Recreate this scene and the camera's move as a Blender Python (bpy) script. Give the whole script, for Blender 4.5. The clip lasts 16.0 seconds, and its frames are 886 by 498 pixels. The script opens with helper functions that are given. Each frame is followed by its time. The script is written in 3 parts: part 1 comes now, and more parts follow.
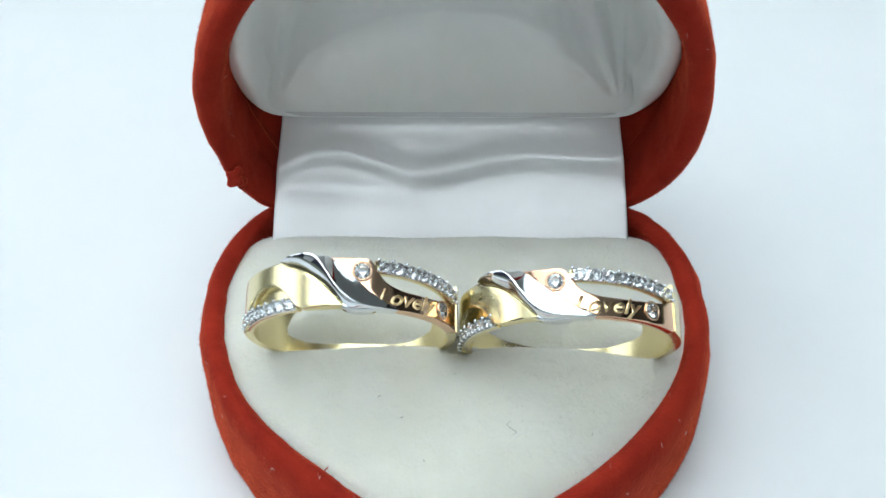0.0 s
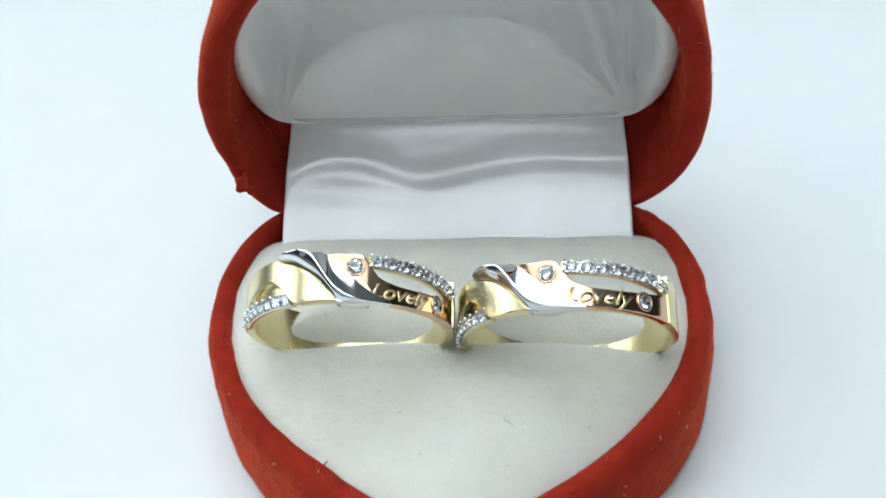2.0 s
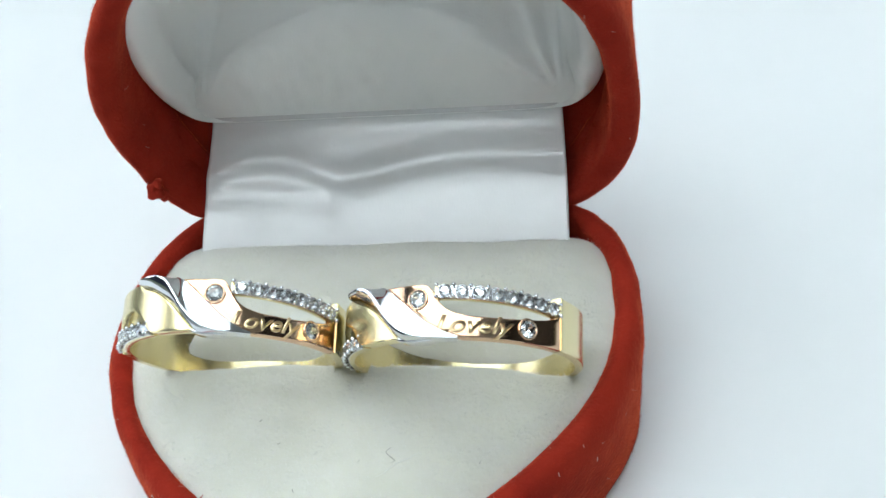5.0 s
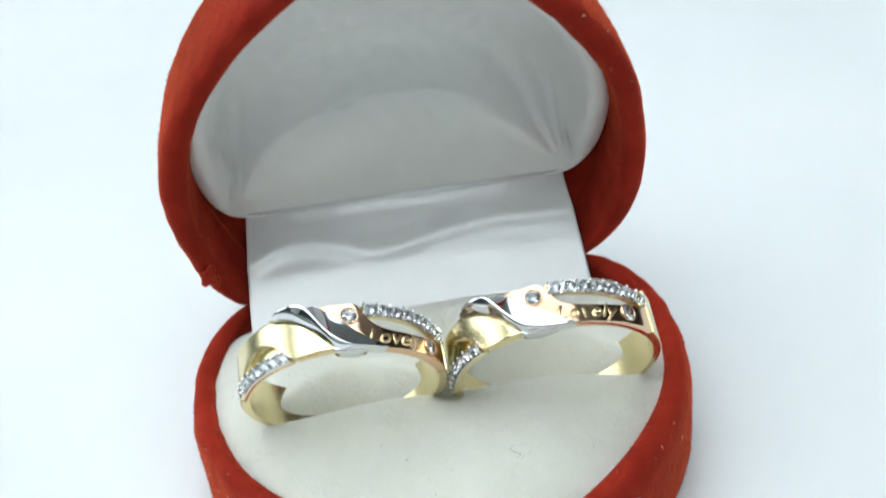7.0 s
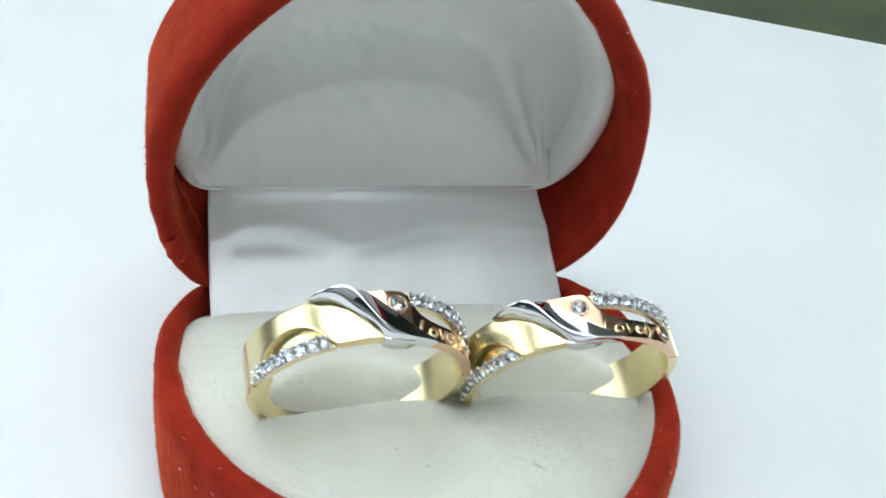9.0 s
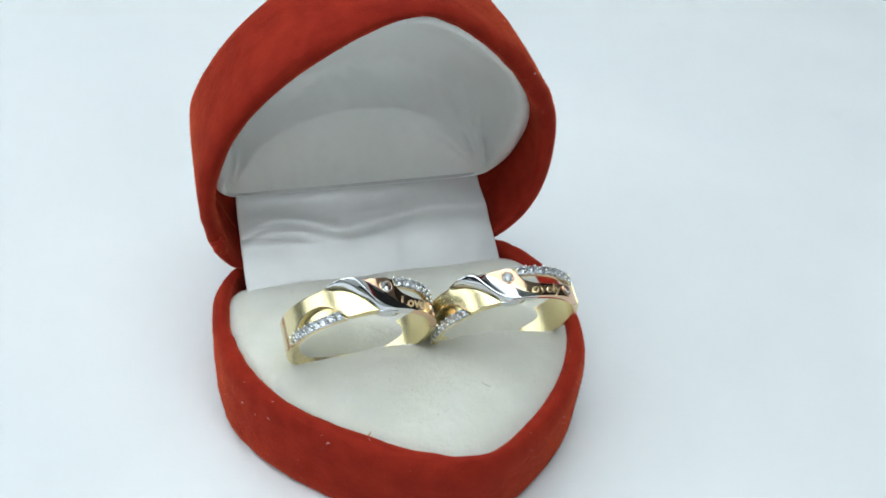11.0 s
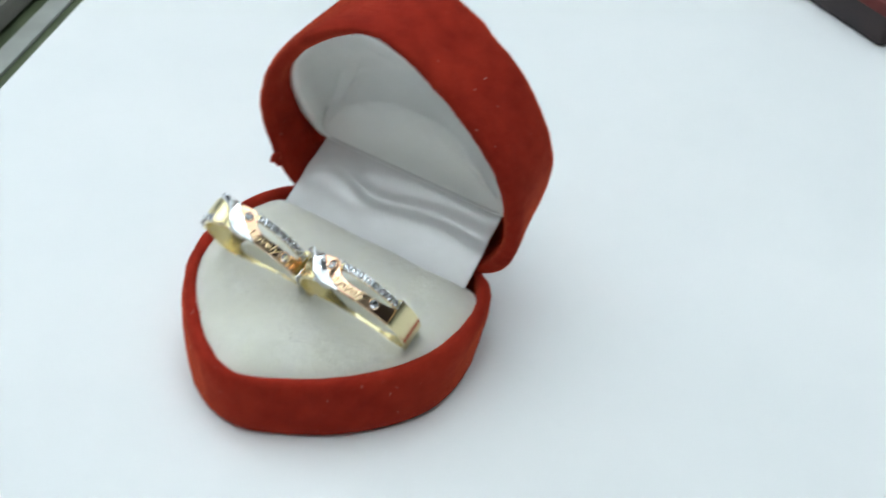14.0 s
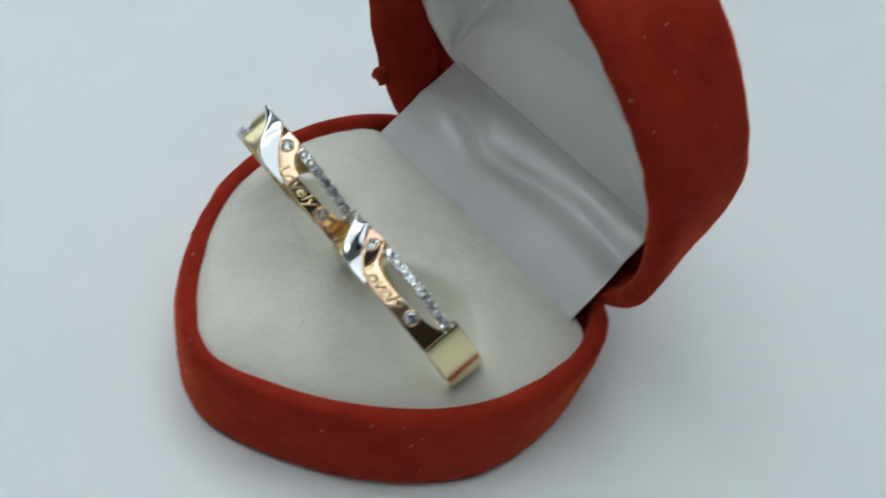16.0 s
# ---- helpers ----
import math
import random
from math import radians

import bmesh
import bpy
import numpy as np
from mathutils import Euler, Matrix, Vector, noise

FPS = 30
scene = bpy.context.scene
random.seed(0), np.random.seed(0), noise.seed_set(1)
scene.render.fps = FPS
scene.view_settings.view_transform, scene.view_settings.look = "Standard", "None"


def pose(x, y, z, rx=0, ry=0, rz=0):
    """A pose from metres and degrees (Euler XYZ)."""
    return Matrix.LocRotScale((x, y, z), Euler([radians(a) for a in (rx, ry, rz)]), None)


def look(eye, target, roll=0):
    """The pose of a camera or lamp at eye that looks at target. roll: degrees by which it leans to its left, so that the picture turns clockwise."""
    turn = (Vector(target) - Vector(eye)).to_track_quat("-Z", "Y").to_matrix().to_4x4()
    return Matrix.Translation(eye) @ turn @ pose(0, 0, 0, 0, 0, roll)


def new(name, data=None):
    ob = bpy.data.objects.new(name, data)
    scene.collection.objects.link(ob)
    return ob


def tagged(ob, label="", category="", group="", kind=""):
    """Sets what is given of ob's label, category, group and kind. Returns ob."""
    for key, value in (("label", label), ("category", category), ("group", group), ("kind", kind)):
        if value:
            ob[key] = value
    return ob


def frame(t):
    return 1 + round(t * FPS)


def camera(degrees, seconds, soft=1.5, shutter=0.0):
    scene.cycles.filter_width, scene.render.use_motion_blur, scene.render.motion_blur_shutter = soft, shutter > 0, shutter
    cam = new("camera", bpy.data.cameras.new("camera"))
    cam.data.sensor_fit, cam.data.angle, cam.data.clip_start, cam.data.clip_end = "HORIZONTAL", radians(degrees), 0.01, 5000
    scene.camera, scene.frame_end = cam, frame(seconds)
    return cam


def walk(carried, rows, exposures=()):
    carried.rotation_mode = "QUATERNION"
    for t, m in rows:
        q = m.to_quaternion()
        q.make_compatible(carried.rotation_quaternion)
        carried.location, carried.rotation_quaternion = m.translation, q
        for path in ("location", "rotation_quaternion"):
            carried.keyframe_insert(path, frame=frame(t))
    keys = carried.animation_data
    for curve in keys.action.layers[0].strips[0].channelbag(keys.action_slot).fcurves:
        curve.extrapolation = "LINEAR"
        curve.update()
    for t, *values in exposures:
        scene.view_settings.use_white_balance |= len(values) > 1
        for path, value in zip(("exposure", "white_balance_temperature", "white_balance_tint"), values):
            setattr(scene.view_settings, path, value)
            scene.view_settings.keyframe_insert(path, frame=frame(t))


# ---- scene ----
from mathutils import bvhtree

cam = camera(45.42, 16.0, soft=1.5, shutter=0.5)
# seconds, eye in millimetres, yaw, pitch and roll in degrees
PATH = [
    (0.0, -0.04, -96.12, 92.44, 0.38, -41.71, 0.01),
    (0.5, 0.28, -96.16, 92.59, 0.37, -42.23, -0.10),
    (1.0, 0.10, -96.68, 92.78, 0.31, -42.00, 0.05),
    (1.5, -1.12, -96.69, 93.34, -0.02, -41.91, -0.03),
    (2.0, 5.96, -98.88, 91.04, 4.40, -40.24, -3.60),
    (2.5, 11.00, -97.08, 89.26, 8.38, -40.28, -7.03),
    (3.0, 21.33, -92.86, 87.66, 11.82, -39.93, -10.29),
    (3.5, 28.63, -90.32, 86.78, 15.22, -39.74, -13.22),
    (3.7, 30.40, -89.45, 86.32, 16.85, -39.87, -14.71),
    (5.8, 16.44, -86.57, 90.21, 8.97, -42.97, -5.86),
    (6.0, 11.88, -90.14, 90.45, 7.33, -42.14, -5.13),
    (6.5, -2.67, -101.82, 86.01, -1.57, -36.54, -5.29),
    (7.0, -3.95, -108.08, 84.14, -3.95, -31.87, -6.40),
    (7.5, -13.25, -111.51, 82.02, -10.10, -27.44, -1.18),
    (8.0, -23.25, -107.87, 78.25, -14.40, -28.10, 3.38),
    (8.5, -28.45, -104.34, 75.12, -18.72, -28.48, 6.73),
    (9.0, -32.91, -99.08, 76.72, -21.31, -29.32, 9.62),
    (9.2, -33.31, -95.92, 76.27, -21.50, -29.96, 9.98),
    (11.3, -48.90, -129.53, 112.65, -25.58, -35.67, 8.15),
    (11.5, -48.78, -126.15, 112.96, -25.60, -36.34, 7.92),
    (12.0, -44.14, -125.68, 114.68, -26.72, -36.71, 8.09),
    (12.5, -26.41, -125.92, 113.78, -16.04, -39.50, 5.85),
    (13.0, 4.34, -131.80, 115.44, 3.86, -39.88, 2.13),
    (13.5, 50.06, -123.78, 120.30, 20.98, -39.70, 1.20),
    (13.8, 75.45, -126.72, 129.39, 26.59, -39.12, 5.19),
    (14.0, 89.99, -127.29, 135.60, 30.77, -39.15, 5.16),
    (14.5, 93.59, -102.54, 131.72, 41.60, -41.44, 13.41),
    (15.0, 84.74, -77.38, 118.88, 47.17, -42.96, 11.96),
    (15.5, 78.15, -72.30, 112.77, 45.58, -43.77, 14.65),
    (16.0, 73.53, -77.07, 107.03, 46.06, -44.44, 9.71),
]
walk(cam, [(t, pose(x / 1000, y / 1000, z / 1000, 90 + pitch, 0, yaw) @ pose(0, 0, 0, 0, 0, roll)) for t, x, y, z, yaw, pitch, roll in PATH],
     [(0.0, -0.38, 6500, 10), (3.5, -0.37, 6520, 10), (6.5, -0.32, 6640, 10), (7.5, -0.24, 6640, 10), (9.0, -0.33, 6640, 10), (11.5, -0.53, 6620, 10), (12.5, -0.59, 6620, 10), (13.5, -0.50, 6640, 10), (14.5, -0.53, 6640, 10), (15.5, -0.58, 6660, 10), (15.8, -0.76, 6700, 10), (16.0, -1.02, 6700, 10)])

# ---- world and lights ----
world = bpy.data.worlds.new("world")
scene.world = world
world.use_nodes = True
sky = world.node_tree.nodes.new("ShaderNodeTexSky")
sky.sky_type, sky.sun_disc = "NISHITA", False
sky.sun_elevation, sky.sun_rotation = radians(40), radians(-90)
world.node_tree.links.new(sky.outputs[0], world.node_tree.nodes["Background"].inputs[0])
world.node_tree.nodes["Background"].inputs[1].default_value = 0.1


def area_lamp(name, m, sx, sy, watts, colour):
    data = bpy.data.lights.new(name, "AREA")
    data.shape, data.size, data.size_y, data.energy, data.color = "RECTANGLE", sx, sy, watts, colour
    ob = new(name, data)
    ob.matrix_world = m
    return ob


# unseen sources: daylight assumed inside the window, and an area lamp for the tubes
area_lamp("assumed_daylight", look((-1.46, 0.3, 0.75), (0, 0, 0.1)), 1.3, 1.0, 9.0, (0.78, 0.92, 1.0))
area_lamp("assumed_tube_light", pose(-0.3, 0.04, 1.53), 1.8, 1.75, 16.5, (0.80, 0.94, 1.0))

# ---- materials ----
MM = 0.001


def material(name, base, rough=0.5, metal=0.0, **more):
    m = bpy.data.materials.new(name)
    m.use_nodes = True
    p = m.node_tree.nodes["Principled BSDF"]
    p.inputs["Base Color"].default_value = (*base, 1)
    p.inputs["Roughness"].default_value, p.inputs["Metallic"].default_value = rough, metal
    for key, value in more.items():
        p.inputs[key.replace("_", " ")].default_value = value
    return m


def noise_node(m, scale, detail=4.0, stretch=(1, 1, 1), rough=0.55):
    t = m.node_tree
    co, mp, n = t.nodes.new("ShaderNodeTexCoord"), t.nodes.new("ShaderNodeMapping"), t.nodes.new("ShaderNodeTexNoise")
    mp.inputs["Scale"].default_value = stretch
    n.inputs["Scale"].default_value, n.inputs["Detail"].default_value, n.inputs["Roughness"].default_value = scale, detail, rough
    t.links.new(co.outputs["Object"], mp.inputs[0])
    t.links.new(mp.outputs[0], n.inputs["Vector"])
    return n


def vary(m, lo, hi, scale, stretch=(1, 1, 1), near=0.35, far=0.65, detail=4.0):
    """Base colour between lo and hi by noise."""
    t = m.node_tree
    n, ramp = noise_node(m, scale, detail, stretch), t.nodes.new("ShaderNodeValToRGB")
    ramp.color_ramp.elements[0].color, ramp.color_ramp.elements[1].color = (*lo, 1), (*hi, 1)
    ramp.color_ramp.elements[0].position, ramp.color_ramp.elements[1].position = near, far
    t.links.new(n.outputs[0], ramp.inputs[0])
    t.links.new(ramp.outputs[0], t.nodes["Principled BSDF"].inputs["Base Color"])
    return ramp


def overlay(m, ramp, colour, scale, near, far, amount=1.0):
    """A second, sparser stain over the base colour."""
    t = m.node_tree
    n, r2, mix = noise_node(m, scale, 3.0), t.nodes.new("ShaderNodeValToRGB"), t.nodes.new("ShaderNodeMix")
    r2.color_ramp.elements[0].color, r2.color_ramp.elements[1].color = (0, 0, 0, 1), (amount, amount, amount, 1)
    r2.color_ramp.elements[0].position, r2.color_ramp.elements[1].position = near, far
    mix.data_type = "RGBA"
    t.links.new(n.outputs[0], r2.inputs[0])
    t.links.new(r2.outputs[0], mix.inputs[0])
    t.links.new(ramp.outputs[0], mix.inputs[6])
    mix.inputs[7].default_value = (*colour, 1)
    t.links.new(mix.outputs[2], t.nodes["Principled BSDF"].inputs["Base Color"])
    return mix


def relief(m, scale, strength, distance, stretch=(1, 1, 1), detail=3.0, scale2=None, part2=0.5):
    t = m.node_tree
    n, b = noise_node(m, scale, detail, stretch), t.nodes.new("ShaderNodeBump")
    b.inputs["Strength"].default_value, b.inputs["Distance"].default_value = strength, distance
    t.links.new(n.outputs[0], b.inputs["Height"])
    if scale2:
        n2, b2 = noise_node(m, scale2, 2.0, stretch), t.nodes.new("ShaderNodeBump")
        b2.inputs["Strength"].default_value, b2.inputs["Distance"].default_value = part2, distance * scale / scale2
        t.links.new(n2.outputs[0], b2.inputs["Height"])
        t.links.new(b2.outputs[0], b.inputs["Normal"])
    t.links.new(b.outputs[0], t.nodes["Principled BSDF"].inputs["Normal"])
    return m


velvet = material("red flock", (0.30, 0.014, 0.007), 0.9, Sheen_Weight=1.0, Sheen_Roughness=0.32, Sheen_Tint=(1.0, 0.17, 0.07, 1), Specular_IOR_Level=0.1)
ramp = vary(velvet, (0.25, 0.016, 0.009), (0.36, 0.027, 0.013), 260, near=0.3, far=0.7)
overlay(velvet, ramp, (0.46, 0.045, 0.02), 45, 0.56, 0.80, 0.5)
relief(velvet, 3200, 0.5, 0.00025, scale2=420, part2=0.10)
fibre = material("red flock fibre", (0.45, 0.030, 0.012), 0.8, Sheen_Weight=0.3, Sheen_Tint=(1.0, 0.2, 0.1, 1), Specular_IOR_Level=0.1)
fleece = material("white fleece", (0.80, 0.79, 0.74), 0.95, Subsurface_Weight=0.5, Subsurface_Radius=(1.0, 1.0, 0.8), Subsurface_Scale=0.002, Sheen_Weight=0.25, Sheen_Roughness=0.6, Specular_IOR_Level=0.05)
ramp = vary(fleece, (0.72, 0.705, 0.625), (0.77, 0.755, 0.68), 170)
overlay(fleece, ramp, (0.66, 0.64, 0.55), 60, 0.60, 0.85, 0.25)
relief(fleece, 2600, 0.4, 0.0002, scale2=420, part2=0.18)
fleece_fibre = material("white fleece fibre", (0.82, 0.81, 0.77), 0.9, Specular_IOR_Level=0.05)
satin = material("white satin", (0.76, 0.75, 0.75), 0.25, 0.10, Specular_IOR_Level=0.85)
vary(satin, (0.70, 0.69, 0.695), (0.77, 0.76, 0.765), 70, (1, 1, 2))
relief(satin, 5200, 0.22, 0.00008, (1, 0.35, 0.35), scale2=130, part2=0.06)
lining = material("grey white satin lining", (0.72, 0.72, 0.71), 0.33, 0.08, Specular_IOR_Level=0.6)
vary(lining, (0.89, 0.89, 0.88), (0.93, 0.93, 0.92), 60)
relief(lining, 4200, 0.3, 0.0001, scale2=150, part2=0.3)
board_white = material("white board", (0.80, 0.81, 0.82), 0.45, Specular_IOR_Level=0.3)
ramp = vary(board_white, (0.775, 0.79, 0.80), (0.82, 0.825, 0.83), 14)
overlay(board_white, ramp, (0.70, 0.71, 0.72), 60, 0.70, 0.82, 0.35)
relief(board_white, 900, 0.06, 0.0002)
desk_green = material("dark green mat", (0.055, 0.075, 0.035), 0.7)
vary(desk_green, (0.045, 0.062, 0.03), (0.07, 0.09, 0.04), 40)
relief(desk_green, 1500, 0.3, 0.0003)
bed_metal = material("matt white gold", (0.86, 0.87, 0.89), 0.2, 1.0)
relief(bed_metal, 5000, 0.3, 0.0001)
gold = material("yellow gold", (0.85, 0.74, 0.44), 0.24, 1.0)
relief(gold, 420, 0.03, 0.0002, scale2=3000, part2=0.02)
rose = material("rose gold", (0.82, 0.55, 0.37), 0.10, 1.0)
relief(rose, 420, 0.03, 0.0002, scale2=3000, part2=0.02)
white_gold = material("white gold", (0.80, 0.81, 0.83), 0.06, 1.0)
relief(white_gold, 420, 0.03, 0.0002, scale2=3000, part2=0.02)
letter_gold = material("engraved gold", (0.95, 0.72, 0.42), 0.28, 1.0)
relief(letter_gold, 9000, 0.3, 0.00005)
diamond = material("clear stone", (0.97, 0.98, 1.0), 0.0, 0.0, Transmission_Weight=1.0, IOR=2.1)
wall_paint = material("pale wall paint", (0.72, 0.73, 0.72), 0.8)
vary(wall_paint, (0.68, 0.69, 0.68), (0.75, 0.76, 0.75), 3)
# on an unseen wall; stands in for something dark blue mirrored in the white gold
reflected_blue = material("dark blue grey for reflections", (0.04, 0.045, 0.075), 0.8)
vary(reflected_blue, (0.03, 0.035, 0.06), (0.05, 0.055, 0.085), 3)
# near black, so the unseen east wall mirrors dark in the rose gold
dark_panel = material("dark brown for reflections and desk sides", (0.07, 0.05, 0.04), 0.6)
vary(dark_panel, (0.012, 0.010, 0.009), (0.030, 0.024, 0.021), 4, (1, 1, 0.15))
ceiling_paint = material("ceiling paint", (0.74, 0.74, 0.73), 0.9)
vary(ceiling_paint, (0.71, 0.71, 0.70), (0.76, 0.76, 0.75), 2)
floor_tile = material("grey floor", (0.25, 0.25, 0.24), 0.5)
vary(floor_tile, (0.20, 0.20, 0.19), (0.30, 0.30, 0.29), 6)
frame_white = material("white frame", (0.8, 0.8, 0.8), 0.4)
window_glass = material("window glass", (1, 1, 1), 0.0, 0.0, Transmission_Weight=1.0, IOR=1.45)
tube_glow = material("tube glow", (0.9, 0.9, 0.9), 0.5, Emission_Color=(0.82, 0.94, 1.0, 1), Emission_Strength=18.0)
black_cloth = material("black leather", (0.02, 0.018, 0.02), 0.6)
vary(black_cloth, (0.015, 0.014, 0.016), (0.035, 0.02, 0.02), 60)
maroon = material("maroon cloth", (0.11, 0.015, 0.012), 0.8)
vary(maroon, (0.08, 0.01, 0.01), (0.14, 0.02, 0.016), 80)
# background haze put into the colour: paper greyed, dark brown tray lightened
grey_paper = material("grey paper", (0.30, 0.31, 0.29), 0.8)
vary(grey_paper, (0.27, 0.28, 0.26), (0.33, 0.34, 0.32), 60)
tray_brown = material("haze lightened brown tray", (0.20, 0.19, 0.165), 0.7)
vary(tray_brown, (0.17, 0.16, 0.14), (0.23, 0.22, 0.19), 30)
lint_dark = material("dark lint", (0.30, 0.27, 0.23), 0.9)
lint_pale = material("pale lint", (0.62, 0.36, 0.30), 0.9)


# ---- mesh helpers ----
def mesh_of(name, verts, faces, mat, smooth=True):
    me = bpy.data.meshes.new(name)
    me.from_pydata([tuple(v) for v in verts], [], faces)
    bm = bmesh.new()
    bm.from_mesh(me)
    bmesh.ops.recalc_face_normals(bm, faces=bm.faces)
    bm.to_mesh(me)
    bm.free()
    me.materials.append(mat)
    if smooth:
        me.polygons.foreach_set("use_smooth", [True] * len(me.polygons))
    me.update()
    return me


def part(name, me, parent, label=""):
    ob = new(name, me)
    ob.parent = parent
    if label:
        ob["label"] = label
    return ob


def thing(name, label, category, place=(0, 0, 0), group="", kind=""):
    ob = new(name)
    ob.location = place
    ob.empty_display_size = 0.01
    return tagged(ob, label, category, group, kind)


def bevelled_box(name, size, centre, mat, bevel=0.0):
    bm = bmesh.new()
    bmesh.ops.create_cube(bm, size=1)
    bmesh.ops.scale(bm, vec=size, verts=bm.verts)
    if bevel:
        bmesh.ops.bevel(bm, geom=list(bm.edges), offset=bevel, segments=3, affect="EDGES", profile=0.6)
    bmesh.ops.translate(bm, vec=centre, verts=bm.verts)
    me = bpy.data.meshes.new(name)
    bm.to_mesh(me)
    bm.free()
    me.materials.append(mat)
    return me


def loft(rows, close_first=False, close_last=False):
    """Faces of closed rings of points, one after the other."""
    n, verts, faces = len(rows[0]), [], []
    for row in rows:
        verts += row
    for i in range(len(rows) - 1):
        for j in range(n):
            k = (j + 1) % n
            faces.append((i * n + j, i * n + k, (i + 1) * n + k, (i + 1) * n + j))
    if close_first:
        faces.append(tuple(range(n - 1, -1, -1)))
    if close_last:
        faces.append(tuple(range((len(rows) - 1) * n, len(rows) * n)))
    return verts, faces


def spline(points, count):
    """A smooth open line through the points, in even steps of its length."""
    p = np.array(points, float)
    q = np.vstack([2 * p[0] - p[1], p, 2 * p[-1] - p[-2]])
    fine = []
    for i in range(1, len(q) - 2):
        a, b, c, d = q[i - 1], q[i], q[i + 1], q[i + 2]
        for u in np.linspace(0, 1, 24, endpoint=False):
            fine.append(0.5 * (2 * b + (c - a) * u + (2 * a - 5 * b + 4 * c - d) * u**2 + (3 * b - a - 3 * c + d) * u**3))
    fine = np.array(fine + [q[-2]])
    s = np.r_[0, np.cumsum(np.linalg.norm(np.diff(fine, axis=0), axis=1))]
    at = np.linspace(0, s[-1], count)
    return np.stack([np.interp(at, s, fine[:, k]) for k in range(fine.shape[1])], 1)


# ---- the room ----
# the room is unseen: plain surfaces added to close it and bounce light
ROOM_X, ROOM_Y, FLOOR_Z, CEIL_Z = 1.6, 1.7, -0.75, 1.65


def setting(name, me, label, category):
    return tagged(new(name, me), label, category, kind="structure")


setting("floor", bevelled_box("floor", (3.4, 3.6, 0.1), (0, 0, FLOOR_Z - 0.05), floor_tile), "plain grey floor of the room", "floor")
setting("ceiling", bevelled_box("ceiling", (3.4, 3.6, 0.1), (0, 0, CEIL_Z + 0.05), ceiling_paint), "plain white painted ceiling", "ceiling")
setting("wall_north", bevelled_box("wall_north", (3.4, 0.1, 2.4), (0, ROOM_Y + 0.05, 0.45), wall_paint), "pale plain wall, unseen, added to bounce light", "wall")
setting("wall_south", bevelled_box("wall_south", (3.4, 0.1, 2.4), (0, -ROOM_Y - 0.05, 0.45), wall_paint), "pale plain wall, unseen, added to bounce light", "wall")
setting("wall_east", bevelled_box("wall_east", (0.1, 3.4, 2.4), (ROOM_X + 0.05, 0, 0.45), dark_panel), "unseen added wall, dark brown for ring reflections", "wall")


def wall_with_window():
    bm = bmesh.new()
    y0, y1, z0, z1 = -0.4, 1.0, 0.2, 1.3
    for ya, yb, za, zb in ((-ROOM_Y, y0, FLOOR_Z, CEIL_Z), (y1, ROOM_Y, FLOOR_Z, CEIL_Z), (y0, y1, FLOOR_Z, z0), (y0, y1, z1, CEIL_Z)):
        m = Matrix.Translation((-ROOM_X - 0.05, (ya + yb) / 2, (za + zb) / 2)) @ Matrix.Diagonal((0.1, yb - ya, zb - za, 1))
        bmesh.ops.create_cube(bm, size=1, matrix=m)
    me = bpy.data.meshes.new("wall_west")
    bm.to_mesh(me)
    bm.free()
    me.materials.append(reflected_blue)
    setting("wall_west", me, "unseen added wall, dark blue grey for ring reflections, with a window opening", "wall")
    win = setting("window_1", bevelled_box("window_1", (0.06, 0.05, 1.1), (-ROOM_X - 0.03, 0.3, 0.75), frame_white, 0.004), "assumed window, unseen, white framed, letting daylight in", "window")
    for y, z, sy, sz in ((0.3, 0.22, 1.4, 0.05), (0.3, 1.28, 1.4, 0.05), (-0.38, 0.75, 0.05, 1.0), (0.98, 0.75, 0.05, 1.0)):
        part("window_frame", bevelled_box("window_frame", (0.06, sy, sz), (-ROOM_X - 0.03, y, z), frame_white, 0.004), win)
    for y in (-0.04, 0.64):
        pane = part("pane", bevelled_box("pane", (0.006, 0.64, 1.0), (-ROOM_X - 0.03, y, 0.75), window_glass), win, "clear glass pane")
        pane.visible_shadow = False


wall_with_window()


# assumed light, never in view; its size and place follow the reflections
def ceiling_light():
    lamp = thing("ceiling_light", "assumed ceiling light, unseen, wide and white with glowing tubes", "lamp", (-0.3, 0.04, CEIL_Z))
    part("housing", bevelled_box("housing", (2.0, 1.9, 0.06), (0, 0, -0.03), frame_white, 0.006), lamp)
    for y in (-0.72, -0.36, 0.0, 0.36, 0.72):
        bm = bmesh.new()
        bmesh.ops.create_cone(bm, segments=16, radius1=0.014, radius2=0.014, depth=1.8, cap_ends=True,
                              matrix=pose(0, y, -0.076, 0, 90, 0))
        me = bpy.data.meshes.new("tube")
        bm.to_mesh(me)
        bm.free()
        me.materials.append(tube_glow)
        part("tube", me, lamp, "glowing white tube")


ceiling_light()


def desk():
    d = thing("desk", "desk with a dark olive green top", "desk", (0, 0, FLOOR_Z))
    part("desk_top", bevelled_box("desk_top", (1.6, 1.1, 0.03), (0, 0.05, -FLOOR_Z - 0.024), desk_green, 0.004), d)
    for x in (-0.77, 0.77):
        part("side_panel", bevelled_box("side_panel", (0.03, 1.0, -FLOOR_Z - 0.039), (x, 0.05, (-FLOOR_Z - 0.039) / 2), dark_panel, 0.002), d)


